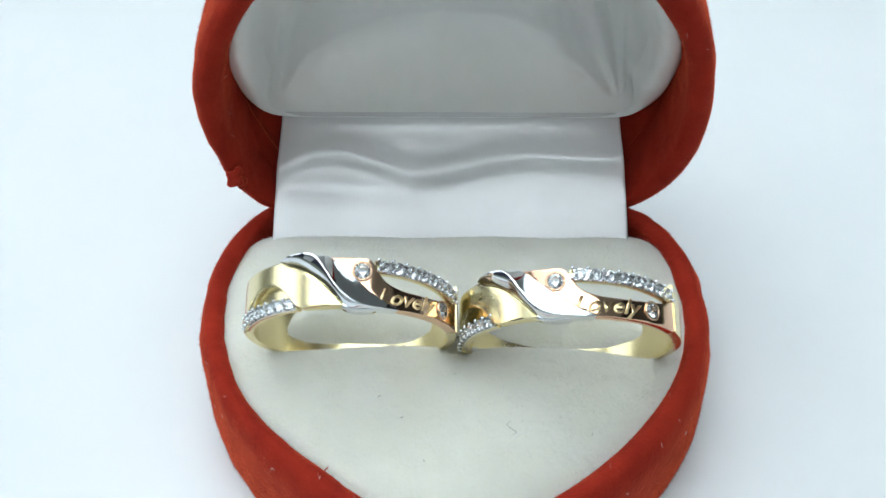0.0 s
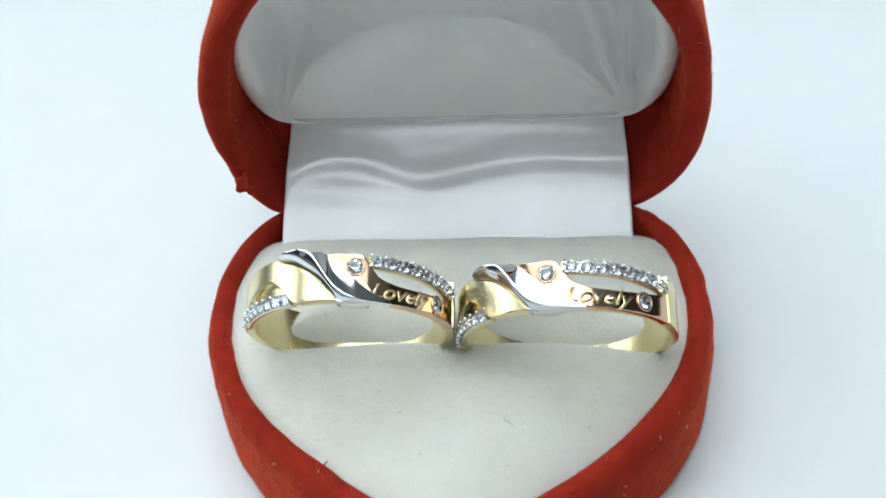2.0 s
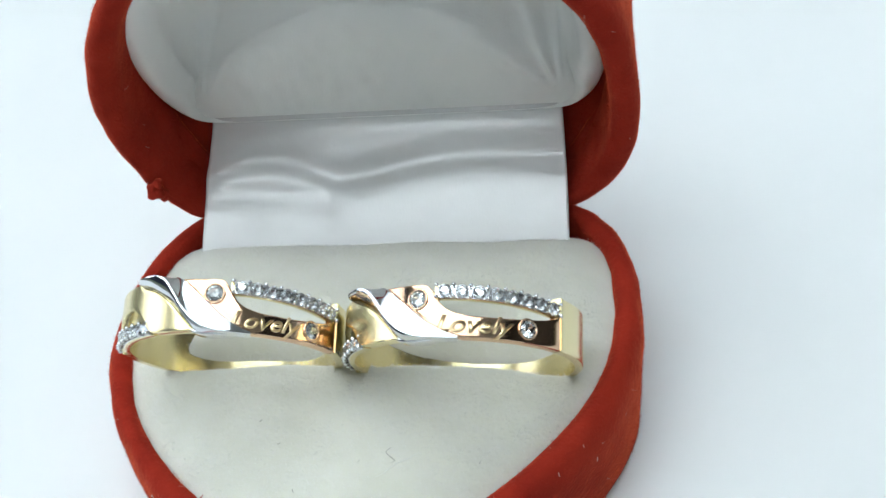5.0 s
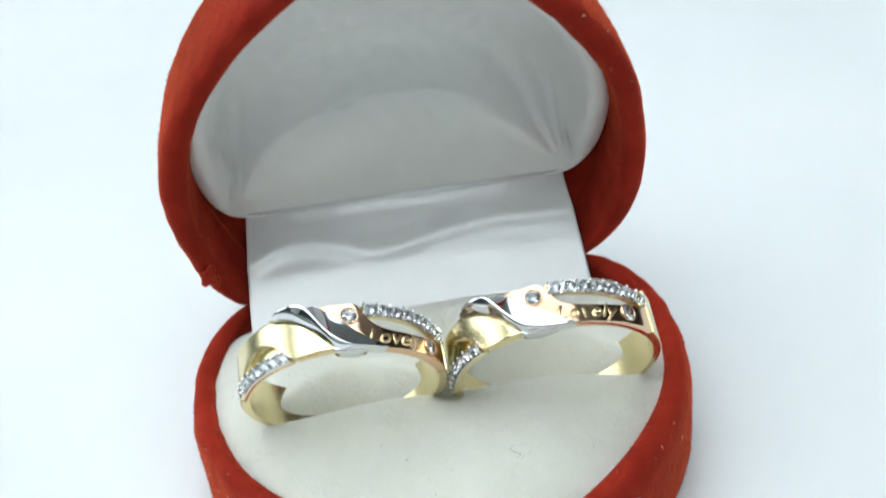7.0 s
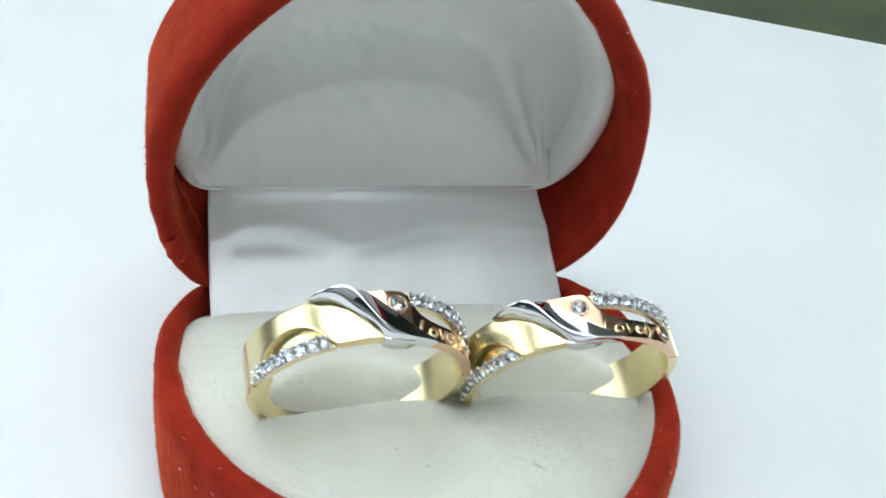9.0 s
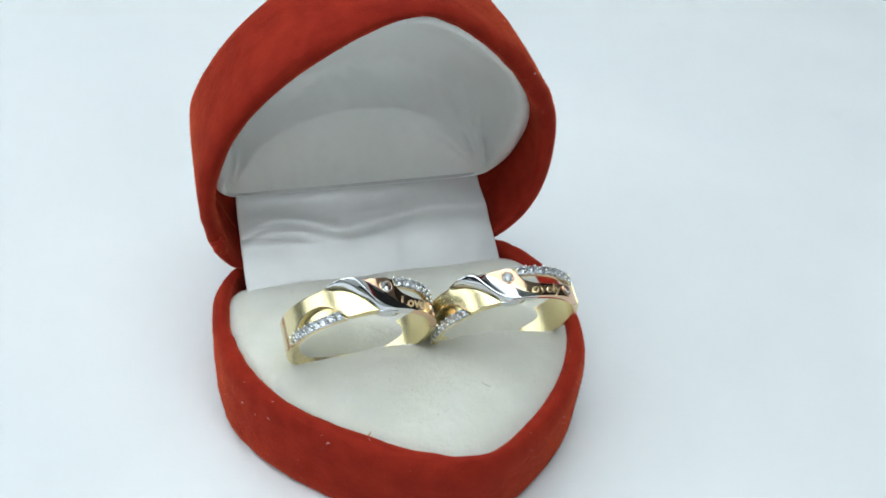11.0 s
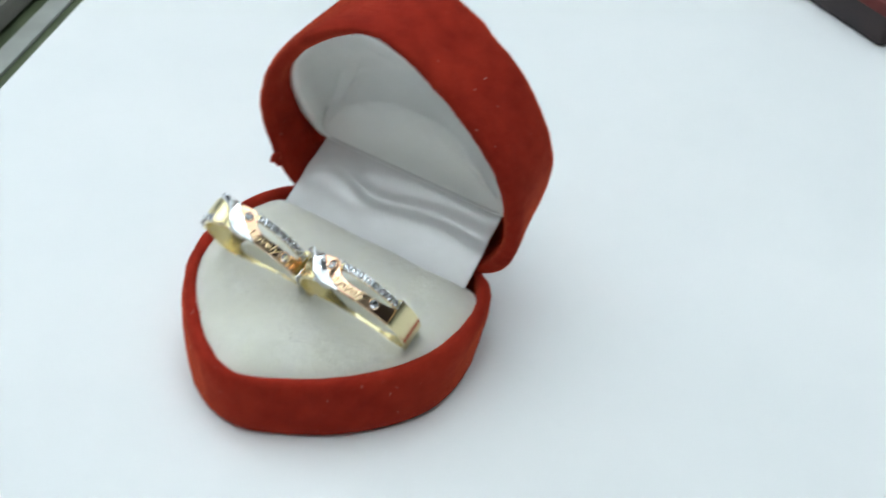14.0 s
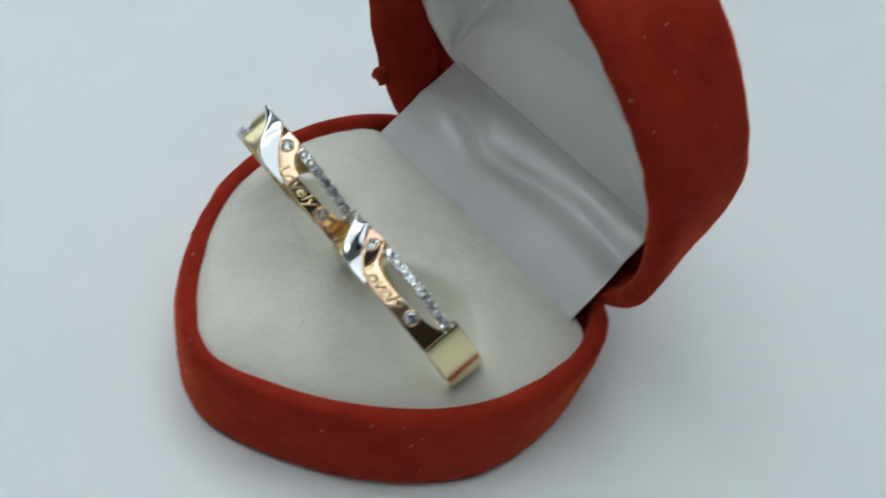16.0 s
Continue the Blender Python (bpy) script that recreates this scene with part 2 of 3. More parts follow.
def white_board():
    """The white sheet under the box; its edges run aslant to the box."""
    corners = [(-0.292, 0.367), (0.40, 0.036), (0.44, -0.42), (0.085, -0.42)]
    bm = bmesh.new()
    low = [bm.verts.new((x, y, -0.009)) for x, y in corners]
    f = bm.faces.new(low)
    up = bmesh.ops.extrude_face_region(bm, geom=[f])
    bmesh.ops.translate(bm, vec=(0, 0, 0.008), verts=[v for v in up["geom"] if isinstance(v, bmesh.types.BMVert)])
    bmesh.ops.recalc_face_normals(bm, faces=bm.faces)
    bmesh.ops.bevel(bm, geom=[e for e in bm.edges if all(v.co.z > -0.002 for v in e.verts)], offset=0.0065, segments=8, affect="EDGES", profile=0.45)
    for p in bm.faces:
        p.smooth = True
    me = bpy.data.meshes.new("white_board")
    bm.to_mesh(me)
    bm.free()
    me.materials.append(board_white)
    return tagged(new("white_board", me), "smooth white board lying on the dark green desk", "board")


desk()
white_board()

# ---- the heart-shaped box, in millimetres ----
INNER_R = [(20.9, -1.7), (23.0, -2.6), (24.9, -6.0), (25.6, -11.6), (25.4, -16.5), (24.3, -20.8), (21.9, -25.8), (18.0, -31.0), (14.3, -34.7), (10.8, -37.5), (6.2, -40.6), (3.6, -41.8), (2.0, -42.3)]
INNER_L = [(-20.7, -1.7), (-22.3, -3.0), (-24.0, -6.5), (-24.6, -12.0), (-24.0, -16.8), (-22.6, -22.0), (-19.6, -27.4), (-15.0, -32.6), (-10.6, -36.2), (-6.4, -39.1), (-2.2, -41.3), (0.5, -42.1), (2.0, -42.3)]
OUTER_R = [(20.6, 3.5), (22.9, 2.4), (26.2, -1.2), (28.2, -6.8), (28.6, -13.2), (28.0, -19.0), (26.2, -24.6), (23.4, -29.3), (19.0, -34.6), (14.6, -38.2), (10.1, -41.2), (5.9, -43.4), (2.6, -44.3)]
OUTER_L = [(-20.2, 3.5), (-22.2, 2.4), (-25.4, -2.3), (-27.1, -8.8), (-27.2, -14.8), (-26.0, -20.6), (-23.2, -26.7), (-19.4, -31.9), (-15.4, -36.0), (-11.4, -39.4), (-6.9, -42.1), (-1.6, -44.0), (2.6, -44.3)]
HALF, BACK = 96, 34


def outline(right, left):
    """A closed ring: down the right side to the tip, up the left side, and along the hinge."""
    r, l = spline(right, HALF), spline(left, HALF)
    back = np.linspace(left[0], right[0], BACK + 2)[1:-1]
    ring = np.vstack([r, l[::-1][1:], back])
    for _ in range(8):
        ring = 0.5 * ring + 0.25 * (np.roll(ring, 1, 0) + np.roll(ring, -1, 0))
    return ring


INNER, OUTER = outline(INNER_R, INNER_L), outline(OUTER_R, OUTER_L)
# the shell's inner wall follows the pad, but runs back to the hinge
WALL = outline([(20.4, 1.9), (21.6, 0.6), (23.7, -2.8), (25.2, -7.4), *INNER_R[3:]], [(-20.0, 1.9), (-21.1, 0.5), (-23.2, -3.8), (-24.4, -8.6), *INNER_L[3:]])


def ring_at(f):
    return WALL * (1 - f) + OUTER * f


RIM, TABLE = 10.9, -1.0
HINGE_Y, HINGE_Z, LEAN_LID = 1.8, 12.0, 10.0


def base_place(p, z):
    lift = 1.0 * (p[1] + 44) / 47 * max(0.0, (z - TABLE) / (RIM - TABLE))
    return Vector((p[0], p[1], z + lift)) * MM


def lid_place(x, v, d):
    """A point of the lid: across, up from the hinge in the rim's plane, and behind that plane."""
    a = radians(LEAN_LID)
    return Vector((x, HINGE_Y - v * math.sin(a) + d * math.cos(a), HINGE_Z + v * math.cos(a) + d * math.sin(a))) * MM


def wobble(p, scale, amount):
    return noise.noise(Vector(p) * scale) * amount


box = thing("ring_box", "red flocked heart-shaped ring box standing open with white lining", "ring box")


def shell(place, depth, floor_depth, dome=0.0, roundness=1.0):
    """Profile from the inner wall over the rounded rim and down the outer side."""
    prof = [(-0.02, floor_depth), (0.0, floor_depth - 0.6), (0.02, 1.2), (0.12, 0.5), (0.3, 0.12), (0.5, 0.0), (0.7, 0.12 * roundness), (0.88, 0.5 * roundness), (1.0, 1.2 * roundness),
            (1.03, 3.0), (1.04, depth * 0.5), (1.02, depth - 1.8), (0.96, depth - 0.8), (0.82, depth - 0.2), (0.5, depth)]
    rows = []
    for f, d in prof:
        ring = ring_at(f)
        if f > 0.3 and d > 2.0:
            ring = ring + (WALL - OUTER) * (np.clip((ring[:, 1:] + 20) / 20, 0, 1) * 0.8 * f * d / depth)
        rows.append([place(p, d, f) for p in ring])
    if dome:
        mid, back, inner = WALL.mean(0), ring_at(0.5), ring_at(-0.02)
        steps = (0.9, 0.78, 0.64, 0.48, 0.3, 0.1)
        rows = [[place(p, floor_depth + dome * (1 - k * k), 0.0) for p in mid + (inner - mid) * k] for k in reversed(steps)] + rows
        rows += [[place(p, depth + dome * (1 - k * k), 0.5) for p in mid + (back - mid) * k] for k in steps]
    verts, faces = loft(rows, True, True)
    out = []
    for v in verts:
        k = wobble(v, 420, 0.00018) + wobble(v, 120, 0.0002)
        out.append(v + Vector((k, k * 0.6, k * 0.5)))
    return out, faces


def ease(a, b, x):
    k = min(max((x - a) / (b - a), 0.0), 1.0)
    return k * k * (3 - 2 * k)


def lid_swell(v):
    return 0.55 + 0.43 * ease(-2, 22, v) + 0.0088 * v


def lid_forward(x, v):
    return 1.2 * ease(8, 26, -x) * (1 - ease(14, 38, v))


def lid_from_base(p, d, f):
    v = (3.5 - p[1]) * 0.97 - 1.0
    forward = lid_forward(p[0], v) * ease(0.0, 0.5, f)
    wide = 0.35 * ease(12, 24, v) * (1 - ease(38, 45, v)) * ease(0.0, 0.5, f) * ease(0, 12, -p[0])
    tuck = 1 - 0.05 * ease(0.4, 0.9, f) * ease(5, 12, d) * (1 - ease(4, 16, v))
    return lid_place((p[0] - wide) * tuck, v, d * lid_swell(v) - forward) + Vector((0, 0, 0.6 * forward)) * MM


v, f = shell(lambda p, d, f: base_place(p, RIM - d), RIM - TABLE, RIM - 1.5, 0.0, 1.8)
base_ob = part("base_shell", mesh_of("base_shell", v, f, velvet), box, "red flocked heart-shaped base")
LID_DEPTH = 12.2
LID_DOME = 9.0
v, f = shell(lid_from_base, LID_DEPTH, LID_DEPTH - 0.6, LID_DOME)
lid_ob = part("lid_shell", mesh_of("lid_shell", v, f, velvet), box, "red flocked heart-shaped lid standing up")

# the pad: a soft dome with a slot across it
PAD_MID = np.array((0.8, -21.0))


def pad_height(x, y, s):
    dome = 10.3 + 3.3 * (1 - s**3.2) ** 0.8
    mid, r, yc, zc = (-9.5, 9.5, -22.29, 17.82) if x < 1.2 else (12.05, 10.05, -22.04, 16.37)
    half = math.sqrt(max(r * r - (x - mid) ** 2, 0.0))
    w = (y - (yc + 0.469 * half)) / 0.883
    # low along the ring's inner face, then up over it behind
    edge = (-0.5 if x < 1.2 else 0.45) + 0.3 * ease(0.55, 1.0, abs(x - mid) / r)
    behind = w - edge
    floor_z = zc - 0.883 * half + 0.469 * w + max(behind, 0.0) * 0.85 + min(behind, 0.0) * 0.5
    open_ = 1 / (1 + math.exp(-(y + 21.7) / 0.16))
    gap = (dome - floor_z) / 0.45
    slot = 0.45 * (math.log(1 + math.exp(min(gap, 60.0)))) * open_ * (1 - ease(0.84, 1.0, abs(x - mid) / r)) if half > 0 else 0.0
    dip = math.exp(-((x - 1.2) / 3.5) ** 2 - ((y + 22.5) / 4.0) ** 2) * 0.8
    return dome - slot - dip


def pad():
    rows, steps = [], 120
    for i in range(steps):
        s = 1.02 - i / (steps - 1) * 1.01
        row = []
        for p in INNER:
            q = PAD_MID + (p - PAD_MID) * s
            z = pad_height(q[0], q[1], min(s, 1.0)) + wobble((q[0], q[1], 0), 0.13, 0.25) + wobble((q[0], q[1], 5), 1.1, 0.03) + wobble((q[0], q[1], 8), 0.4, 0.05)
            row.append(Vector((q[0], q[1], z if i else z - 1.6)) * MM)
        rows.append(row)
    verts, faces = loft(rows, False, True)
    return mesh_of("pad", verts, faces, fleece)


pad_ob = part("pad", pad(), box, "white fleece pad with a ring slot")

# the lid's lining: a padded edge round a hollow of satin
LINE_R = [(18.8, 6.4), (21.8, 7.0), (24.0, 10.5), (25.0, 15.3), (25.0, 20.2), (23.7, 25.1), (21.2, 29.7), (17.6, 33.9), (13.4, 37.6), (9.2, 40.5), (5.2, 42.7), (3.0, 43.6), (2.0, 43.8)]
LINE_L = [(-19.4, 6.4), (-21.9, 7.2), (-23.4, 10.5), (-24.2, 15.3), (-24.0, 20.2), (-22.6, 25.3), (-19.8, 30.3), (-16.0, 34.6), (-11.9, 38.3), (-7.6, 41.1), (-3.2, 43.1), (0.6, 43.8), (2.0, 43.8)]
LINE = outline(LINE_R, LINE_L)
LINE_MID = np.array((0.4, 23.5))


def lining_depth(v):
    return 7.7 * (1 - (v - 6.4) / 37.4) + 0.5


def pleats(x, v, foot, lines, reach):
    """Folds that run together at a foot near a corner: (degrees from upright, width, height)."""
    dx, dv = x - foot[0], v - foot[1]
    rho = math.hypot(dx, dv)
    phi = math.degrees(math.atan2(dx, dv))
    grow = ease(0.0, 3.0, rho) * (1 - ease(reach * 0.45, reach, rho))
    return grow * sum(h * math.exp(-(((phi - a) / w) ** 2)) for a, w, h in lines)


lid_tree = bvhtree.BVHTree.FromPolygons([v.co for v in lid_ob.data.vertices], [p.vertices for p in lid_ob.data.polygons])
inward = (lid_place(0, 0, 1.0) - lid_place(0, 0, 0.0)).normalized()


def thin(p):
    """How wide the padded edge is: it runs out along the hinge."""
    return 0.12 + 0.88 * ease(6.6, 11.5, p[1])


def lid_lining():
    prof = [(1.015, 3.0, 1.5), (1.022, 1.2, 1.0), (1.012, 0.3, 0.4), (0.99, -0.2, 0.3), (0.965, -0.35, 0.5), (0.94, -0.2, 0.75), (0.918, 0.25, 1.0), (0.905, 1.0, 1.15), (0.895, 1.8, 1.5), (0.875, 3.0, 2.6)]
    rows = []
    for s, d, flat in prof:
        row = []
        for q in (LINE_MID + (p - LINE_MID) * (1 - (1 - s) * thin(p)) for p in LINE):
            roll = ease(8.0, 13.0, q[1])
            row.append(lid_place(*q, lining_depth(q[1]) + d * roll + flat * (1 - roll)))
        rows.append(row)
    edge = mesh_of("lining_edge", *loft(rows), lining)
    rows, steps = [], 84
    for i in range(steps):
        row = []
        for p in LINE:
            s = (0.996 - 0.081 * thin(p)) * (1 - i / (steps - 1)) + 0.004
            q = LINE_MID + (p - LINE_MID) * s
            x, v = q
            k = s / (1.0 - 0.081 * thin(p))
            # a padded lower face with a rounded crest, and a deep pocket over it
            crest = 20.5 - 0.022 * x**2
            if v < crest:
                u = max((v - 6.8) / (crest - 6.8), 0.0)
                target = 9.0 + 1.0 * u + 1.2 * u**5
            else:
                pocket = 11.2 + 6.2 * (1 - math.exp(-(v - crest) / 2.8))
                roof = 18.4 - 16.2 * ((v - crest) / (43.0 - crest)) ** 1.5
                target = min(pocket, roof) - 0.9 * math.log(1 + math.exp(-abs(pocket - roof) / 0.9))
            near_hinge = 1 - ease(8.0, 13.0, v)
            bowl = max(target - lining_depth(v) - 0.7, 0.9 - 0.7 * near_hinge) * (near_hinge + (1 - near_hinge) * max(0.0, 1 - k**9.0) ** 0.6)
            folds = pleats(x, v, (20.6, 7.6), ((-44, 7, 0.7), (-31, 5, -0.9), (-21, 4.5, 1.1), (-12, 4, -0.9), (-4, 4, 0.9), (4, 4, -0.5)), 19.0)
            folds += pleats(x, v, (-20.8, 7.6), ((30, 5, 0.5), (20, 4, -0.7), (12, 3.5, 0.7), (5, 3, -0.6), (-1, 3, 0.5)), 17.0)
            d = lining_depth(v) + 0.7 + bowl - folds * (1 - k**5)
            d += wobble((x, v, 9), 0.16, 0.7) * (1 - k) + wobble((x, v, 3), 0.42, 0.22) * (1 - k**6)
            start = lid_place(x, v, -1.0)
            far = lid_tree.ray_cast(start, inward)[3]
            back = far / MM - 1.4 if far else d
            row.append(lid_place(x, v, min(d, back)))
        rows.append(row)
    hollow = mesh_of("lining", *loft(rows, False, True), lining)
    return edge, hollow


edge, hollow = lid_lining()
part("lining_edge", edge, box, "padded white edge of the lid lining")
part("lining", hollow, box, "greyish white satin lining of the lid")


def ribbon():
    """The satin strip over the hinge."""
    line = spline([(-3.8, 9.9), (-2.35, 11.05), (-0.65, 12.35), (1.35, 13.82), (3.5, 15.4), (5.7, 17.02), (7.7, 18.6), (9.3, 20.02), (10.6, 21.2)], 70)
    nx, verts, faces = 130, [], []
    shift = 0.06
    line_up = shift + (1 - shift) * np.interp(np.linspace(0, 1, nx), (0, 0.1, 0.2, 0.3, 0.38, 0.46, 0.6, 0.75, 1.0), (0.50, 0.61, 0.62, 0.55, 0.47, 0.49, 0.57, 0.61, 0.58))
    for _ in range(16):
        line_up[1:-1] = 0.5 * line_up[1:-1] + 0.25 * (line_up[2:] + line_up[:-2])
    for j, (y, z) in enumerate(line):
        t = j / 69
        for i in range(nx):
            u = i / (nx - 1)
            x = -20.6 + 41.6 * u
            x *= 1 - 0.035 * t**2
            upper = line_up[i]
            lift = 0.34 * math.exp(-((t - upper) / 0.085) ** 2)
            lower = 0.40 + 0.03 * math.sin(u * 14)
            lift += 0.17 * math.exp(-((t - lower) / 0.10) ** 2) * ease(0.0, 0.06, u) * (1 - ease(0.28, 0.46, u))
            lift -= 0.15 * math.exp(-((t - 0.84) / 0.10) ** 2)
            lift += wobble((x, t * 14, 2), 0.2, 0.1) * math.sin(math.pi * t)
            verts.append(Vector((x, y - 0.55 * lift * ease(0.0, 0.32, t), z + 0.83 * lift * ease(0.0, 0.32, t))) * MM)
    for j in range(69):
        for i in range(nx - 1):
            a = j * nx + i
            faces.append((a, a + 1, a + nx + 1, a + nx))
    me = mesh_of("ribbon", verts, faces, satin)
    return me


strip = part("hinge_ribbon", ribbon(), box, "shiny white satin strip over the hinge")
thick = strip.modifiers.new("thickness", "SOLIDIFY")
thick.thickness, thick.offset = 0.00018, 0



def fuzz(name, me, count, length, width, mat, keep, seed):
    """Short fibres standing on a mesh, joined into one mesh."""
    rng = np.random.default_rng(seed)
    me.calc_loop_triangles()
    n = len(me.loop_triangles)
    tri, area, nrm = np.empty(n * 3, np.int32), np.empty(n), np.empty(n * 3)
    me.loop_triangles.foreach_get("vertices", tri)
    me.loop_triangles.foreach_get("area", area)
    me.loop_triangles.foreach_get("normal", nrm)
    co = np.empty(len(me.vertices) * 3)
    me.vertices.foreach_get("co", co)
    tri, co, nrm = tri.reshape(-1, 3), co.reshape(-1, 3), nrm.reshape(-1, 3)
    mid = co[tri].mean(1) / MM
    area = area * keep(mid, nrm)
    pick = rng.choice(n, count, p=area / area.sum())
    a, b = rng.random((2, count, 1))
    a, b = np.where(a + b > 1, 1 - a, a), np.where(a + b > 1, 1 - b, b)
    p0, p1, p2 = co[tri[pick, 0]], co[tri[pick, 1]], co[tri[pick, 2]]
    root = p0 + a * (p1 - p0) + b * (p2 - p0)
    way = nrm[pick] + rng.normal(0, 0.55, (count, 3))
    way /= np.linalg.norm(way, axis=1, keepdims=True)
    side = np.cross(way, rng.normal(0, 1, (count, 3)))
    side /= np.linalg.norm(side, axis=1, keepdims=True)
    long = length * MM * rng.uniform(0.4, 1.2, (count, 1))
    verts = np.stack([root - side * width * MM / 2, root + side * width * MM / 2, root + way * long], 1).reshape(-1, 3)
    out = bpy.data.meshes.new(name)
    out.from_pydata(verts.tolist(), [], np.arange(count * 3).reshape(-1, 3).tolist())
    out.materials.append(mat)
    return out


def flock(host, count, length, width, mat, keep, seed, label):
    ob = part("fuzz", fuzz("fuzz", host.data, count, length, width, mat, keep, seed), host, label)
    ob["kind"] = "stuff"
    return ob


everywhere = lambda mid, nrm: np.ones(len(mid))
flock(base_ob, 60000, 0.30, 0.035, fibre, lambda m, n: (m[:, 2] > TABLE + 0.5) * 1.0, 3, "short red flock fibres on the base")
flock(lid_ob, 70000, 0.30, 0.035, fibre, everywhere, 4, "short red flock fibres on the lid")
flock(base_ob, 150, 0.7, 0.05, lint_pale, lambda m, n: (m[:, 2] > 2.0) * 1.0, 7, "fine pale lint in the flock of the base")
flock(lid_ob, 120, 0.7, 0.05, lint_pale, everywhere, 8, "fine pale lint in the flock of the lid")
flock(pad_ob, 80000, 0.42, 0.028, fleece_fibre, everywhere, 5, "short white fleece fibres on the pad")

# ---- the rings, in millimetres ----
RING_TILT = 28.0
EDGE = 2.32


def curve(points):
    """A line through the points, with its corners rounded."""
    xs = np.linspace(points[0][0] - 3, points[-1][0] + 3, 400)
    ys = np.interp(xs, [p[0] for p in points], [p[1] for p in points])
    span = max(3, int(round(2.2 / (xs[1] - xs[0]))))
    for _ in range(2):
        ys = np.convolve(np.pad(ys, span, mode="edge"), np.ones(2 * span + 1) / (2 * span + 1), mode="valid")
    return lambda a: float(np.interp(a, xs, ys))


def on_ring(r, a, w):
    """A point of a ring: radius, degrees from its top towards +x, and place across its width."""
    return Vector((r * math.sin(radians(a)), w, r * math.cos(radians(a)))) * MM


def band(name, a0, a1, low, high, r_in, r_out, mat, step=1.0, nw=12, soft=0.10):
    """A closed piece of a ring between two lines across its width."""
    n = max(2, int(abs(a1 - a0) / step))
    verts, faces, rows = [], [], []
    for i in range(n + 1):
        a = a0 + (a1 - a0) * i / n
        lo, hi = low(a), high(a)
        hi = max(hi, lo + 0.03)
        row = []
        for j in range(nw + 1):
            t = 0.5 - 0.5 * math.cos(math.pi * j / nw)
            w = lo + (hi - lo) * t
            gap = min(w - lo, hi - w)
            drop = soft * max(0.0, 1 - gap / soft) ** 2
            row.append(on_ring(r_out(a, t, w) - drop, a, w))
        for j in range(nw + 1):
            t = 1 - j / nw
            row.append(on_ring(r_in(a) if callable(r_in) else r_in, a, lo + (hi - lo) * t))
        rows.append(row)
    verts, faces = loft(rows, True, True)
    return mesh_of(name, verts, faces, mat)


def smooth_angle(me, degrees=35):
    me.set_sharp_from_angle(angle=radians(degrees))
    return me


def brilliant(name, r):
    """A round cut stone, table up along z, girdle at z = 0."""
    verts, faces = [], []
    n = 12
    for k in range(n):
        a = 2 * math.pi * k / n
        verts.append((0.55 * r * math.cos(a), 0.55 * r * math.sin(a), 0.34 * r))
    for k in range(n):
        a = 2 * math.pi * (k + 0.5) / n
        verts.append((0.82 * r * math.cos(a), 0.82 * r * math.sin(a), 0.19 * r))
    for k in range(n):
        a = 2 * math.pi * k / n
        verts.append((r * math.cos(a), r * math.sin(a), 0.02 * r))
    for k in range(n):
        a = 2 * math.pi * k / n
        verts.append((r * math.cos(a), r * math.sin(a), -0.03 * r))
    verts.append((0, 0, -0.82 * r))
    faces.append(tuple(range(n)))
    for k in range(n):
        m = (k + 1) % n
        faces += [(k, n + k, m), (k, 2 * n + k, n + k), (m, n + k, 2 * n + m), (n + k, 2 * n + k, 2 * n + m),
                  (2 * n + k, 3 * n + k, 3 * n + m, 2 * n + m), (3 * n + k, 4 * n, 3 * n + m)]
    return mesh_of(name, [Vector(v) * MM for v in verts], faces, diamond, smooth=False)


def bead(name, r, mat):
    bm = bmesh.new()
    bmesh.ops.create_uvsphere(bm, u_segments=10, v_segments=7, radius=r * MM)
    me = bpy.data.meshes.new(name)
    bm.to_mesh(me)
    bm.free()
    me.polygons.foreach_set("use_smooth", [True] * len(me.polygons))
    me.materials.append(mat)
    return me


def bezel(name, r, mat):
    """A round collar about a stone."""
    rows, n = [], 28
    for rr, z in ((r + 0.02, -0.30), (r + 0.16, -0.28), (r + 0.17, 0.02), (r + 0.12, 0.10), (r + 0.03, 0.11), (r - 0.03, 0.04), (r - 0.03, -0.3)):
        rows.append([Vector((rr * math.cos(2 * math.pi * k / n), rr * math.sin(2 * math.pi * k / n), z)) * MM for k in range(n)])
    return mesh_of(name, *loft(rows), mat)


def seat(r, a, w):
    """The pose of a small thing that stands on the ring's surface."""
    m = Matrix.Rotation(radians(a), 4, "Y")
    m.translation = on_ring(r, a, w)
    return m


GOLD_SILVER = [(-34, 2.5), (-31.5, 1.9), (-28, 1.72), (-22, 1.4), (-13.6, 0.5), (-6, -0.9), (0.2, -2.15), (4, -2.5)]
SILVER_ROSE = [(-10, 2.6), (-6, 2.25), (0, 1.3), (8.1, -0.05), (14, -1.0), (22, -1.85), (28, -2.25), (32, -2.5)]
SLOT_TOP_L = [(-80, -2.32), (-75, -1.9), (-67, -0.95), (-58, -0.1), (-48, 0.28), (-41, 0.26), (-35, -0.1), (-30, -0.75), (-26, -1.5), (-23, -2.32)]
LARGE = [(9.5, 1.0), (59.0, -1.12)]
RIDGE = [(-34, 2.25), (-26, 2.28), (-18, 2.32), (-13, 2.32), (-10.5, 2.0), (-8, 1.1), (-5.5, 0.12), (-1, -1.18), (4, -1.9), (8, -2.22), (12, -2.36), (22, -2.42)]
ROSE_TOP = [(-12, 2.32), (14.5, 2.32), (16.5, 1.6), (18.5, 0.75), (21, 0.25), (25, -0.12), (32, -0.42), (45, -0.5), (60, -0.3), (70, 0.0), (75, 0.3), (79, 0.8)]


RAIL = curve([(14, 1.72), (24, 1.72), (36, 1.65), (48, 1.56), (60, 1.42), (72, 1.26), (79, 1.2)])


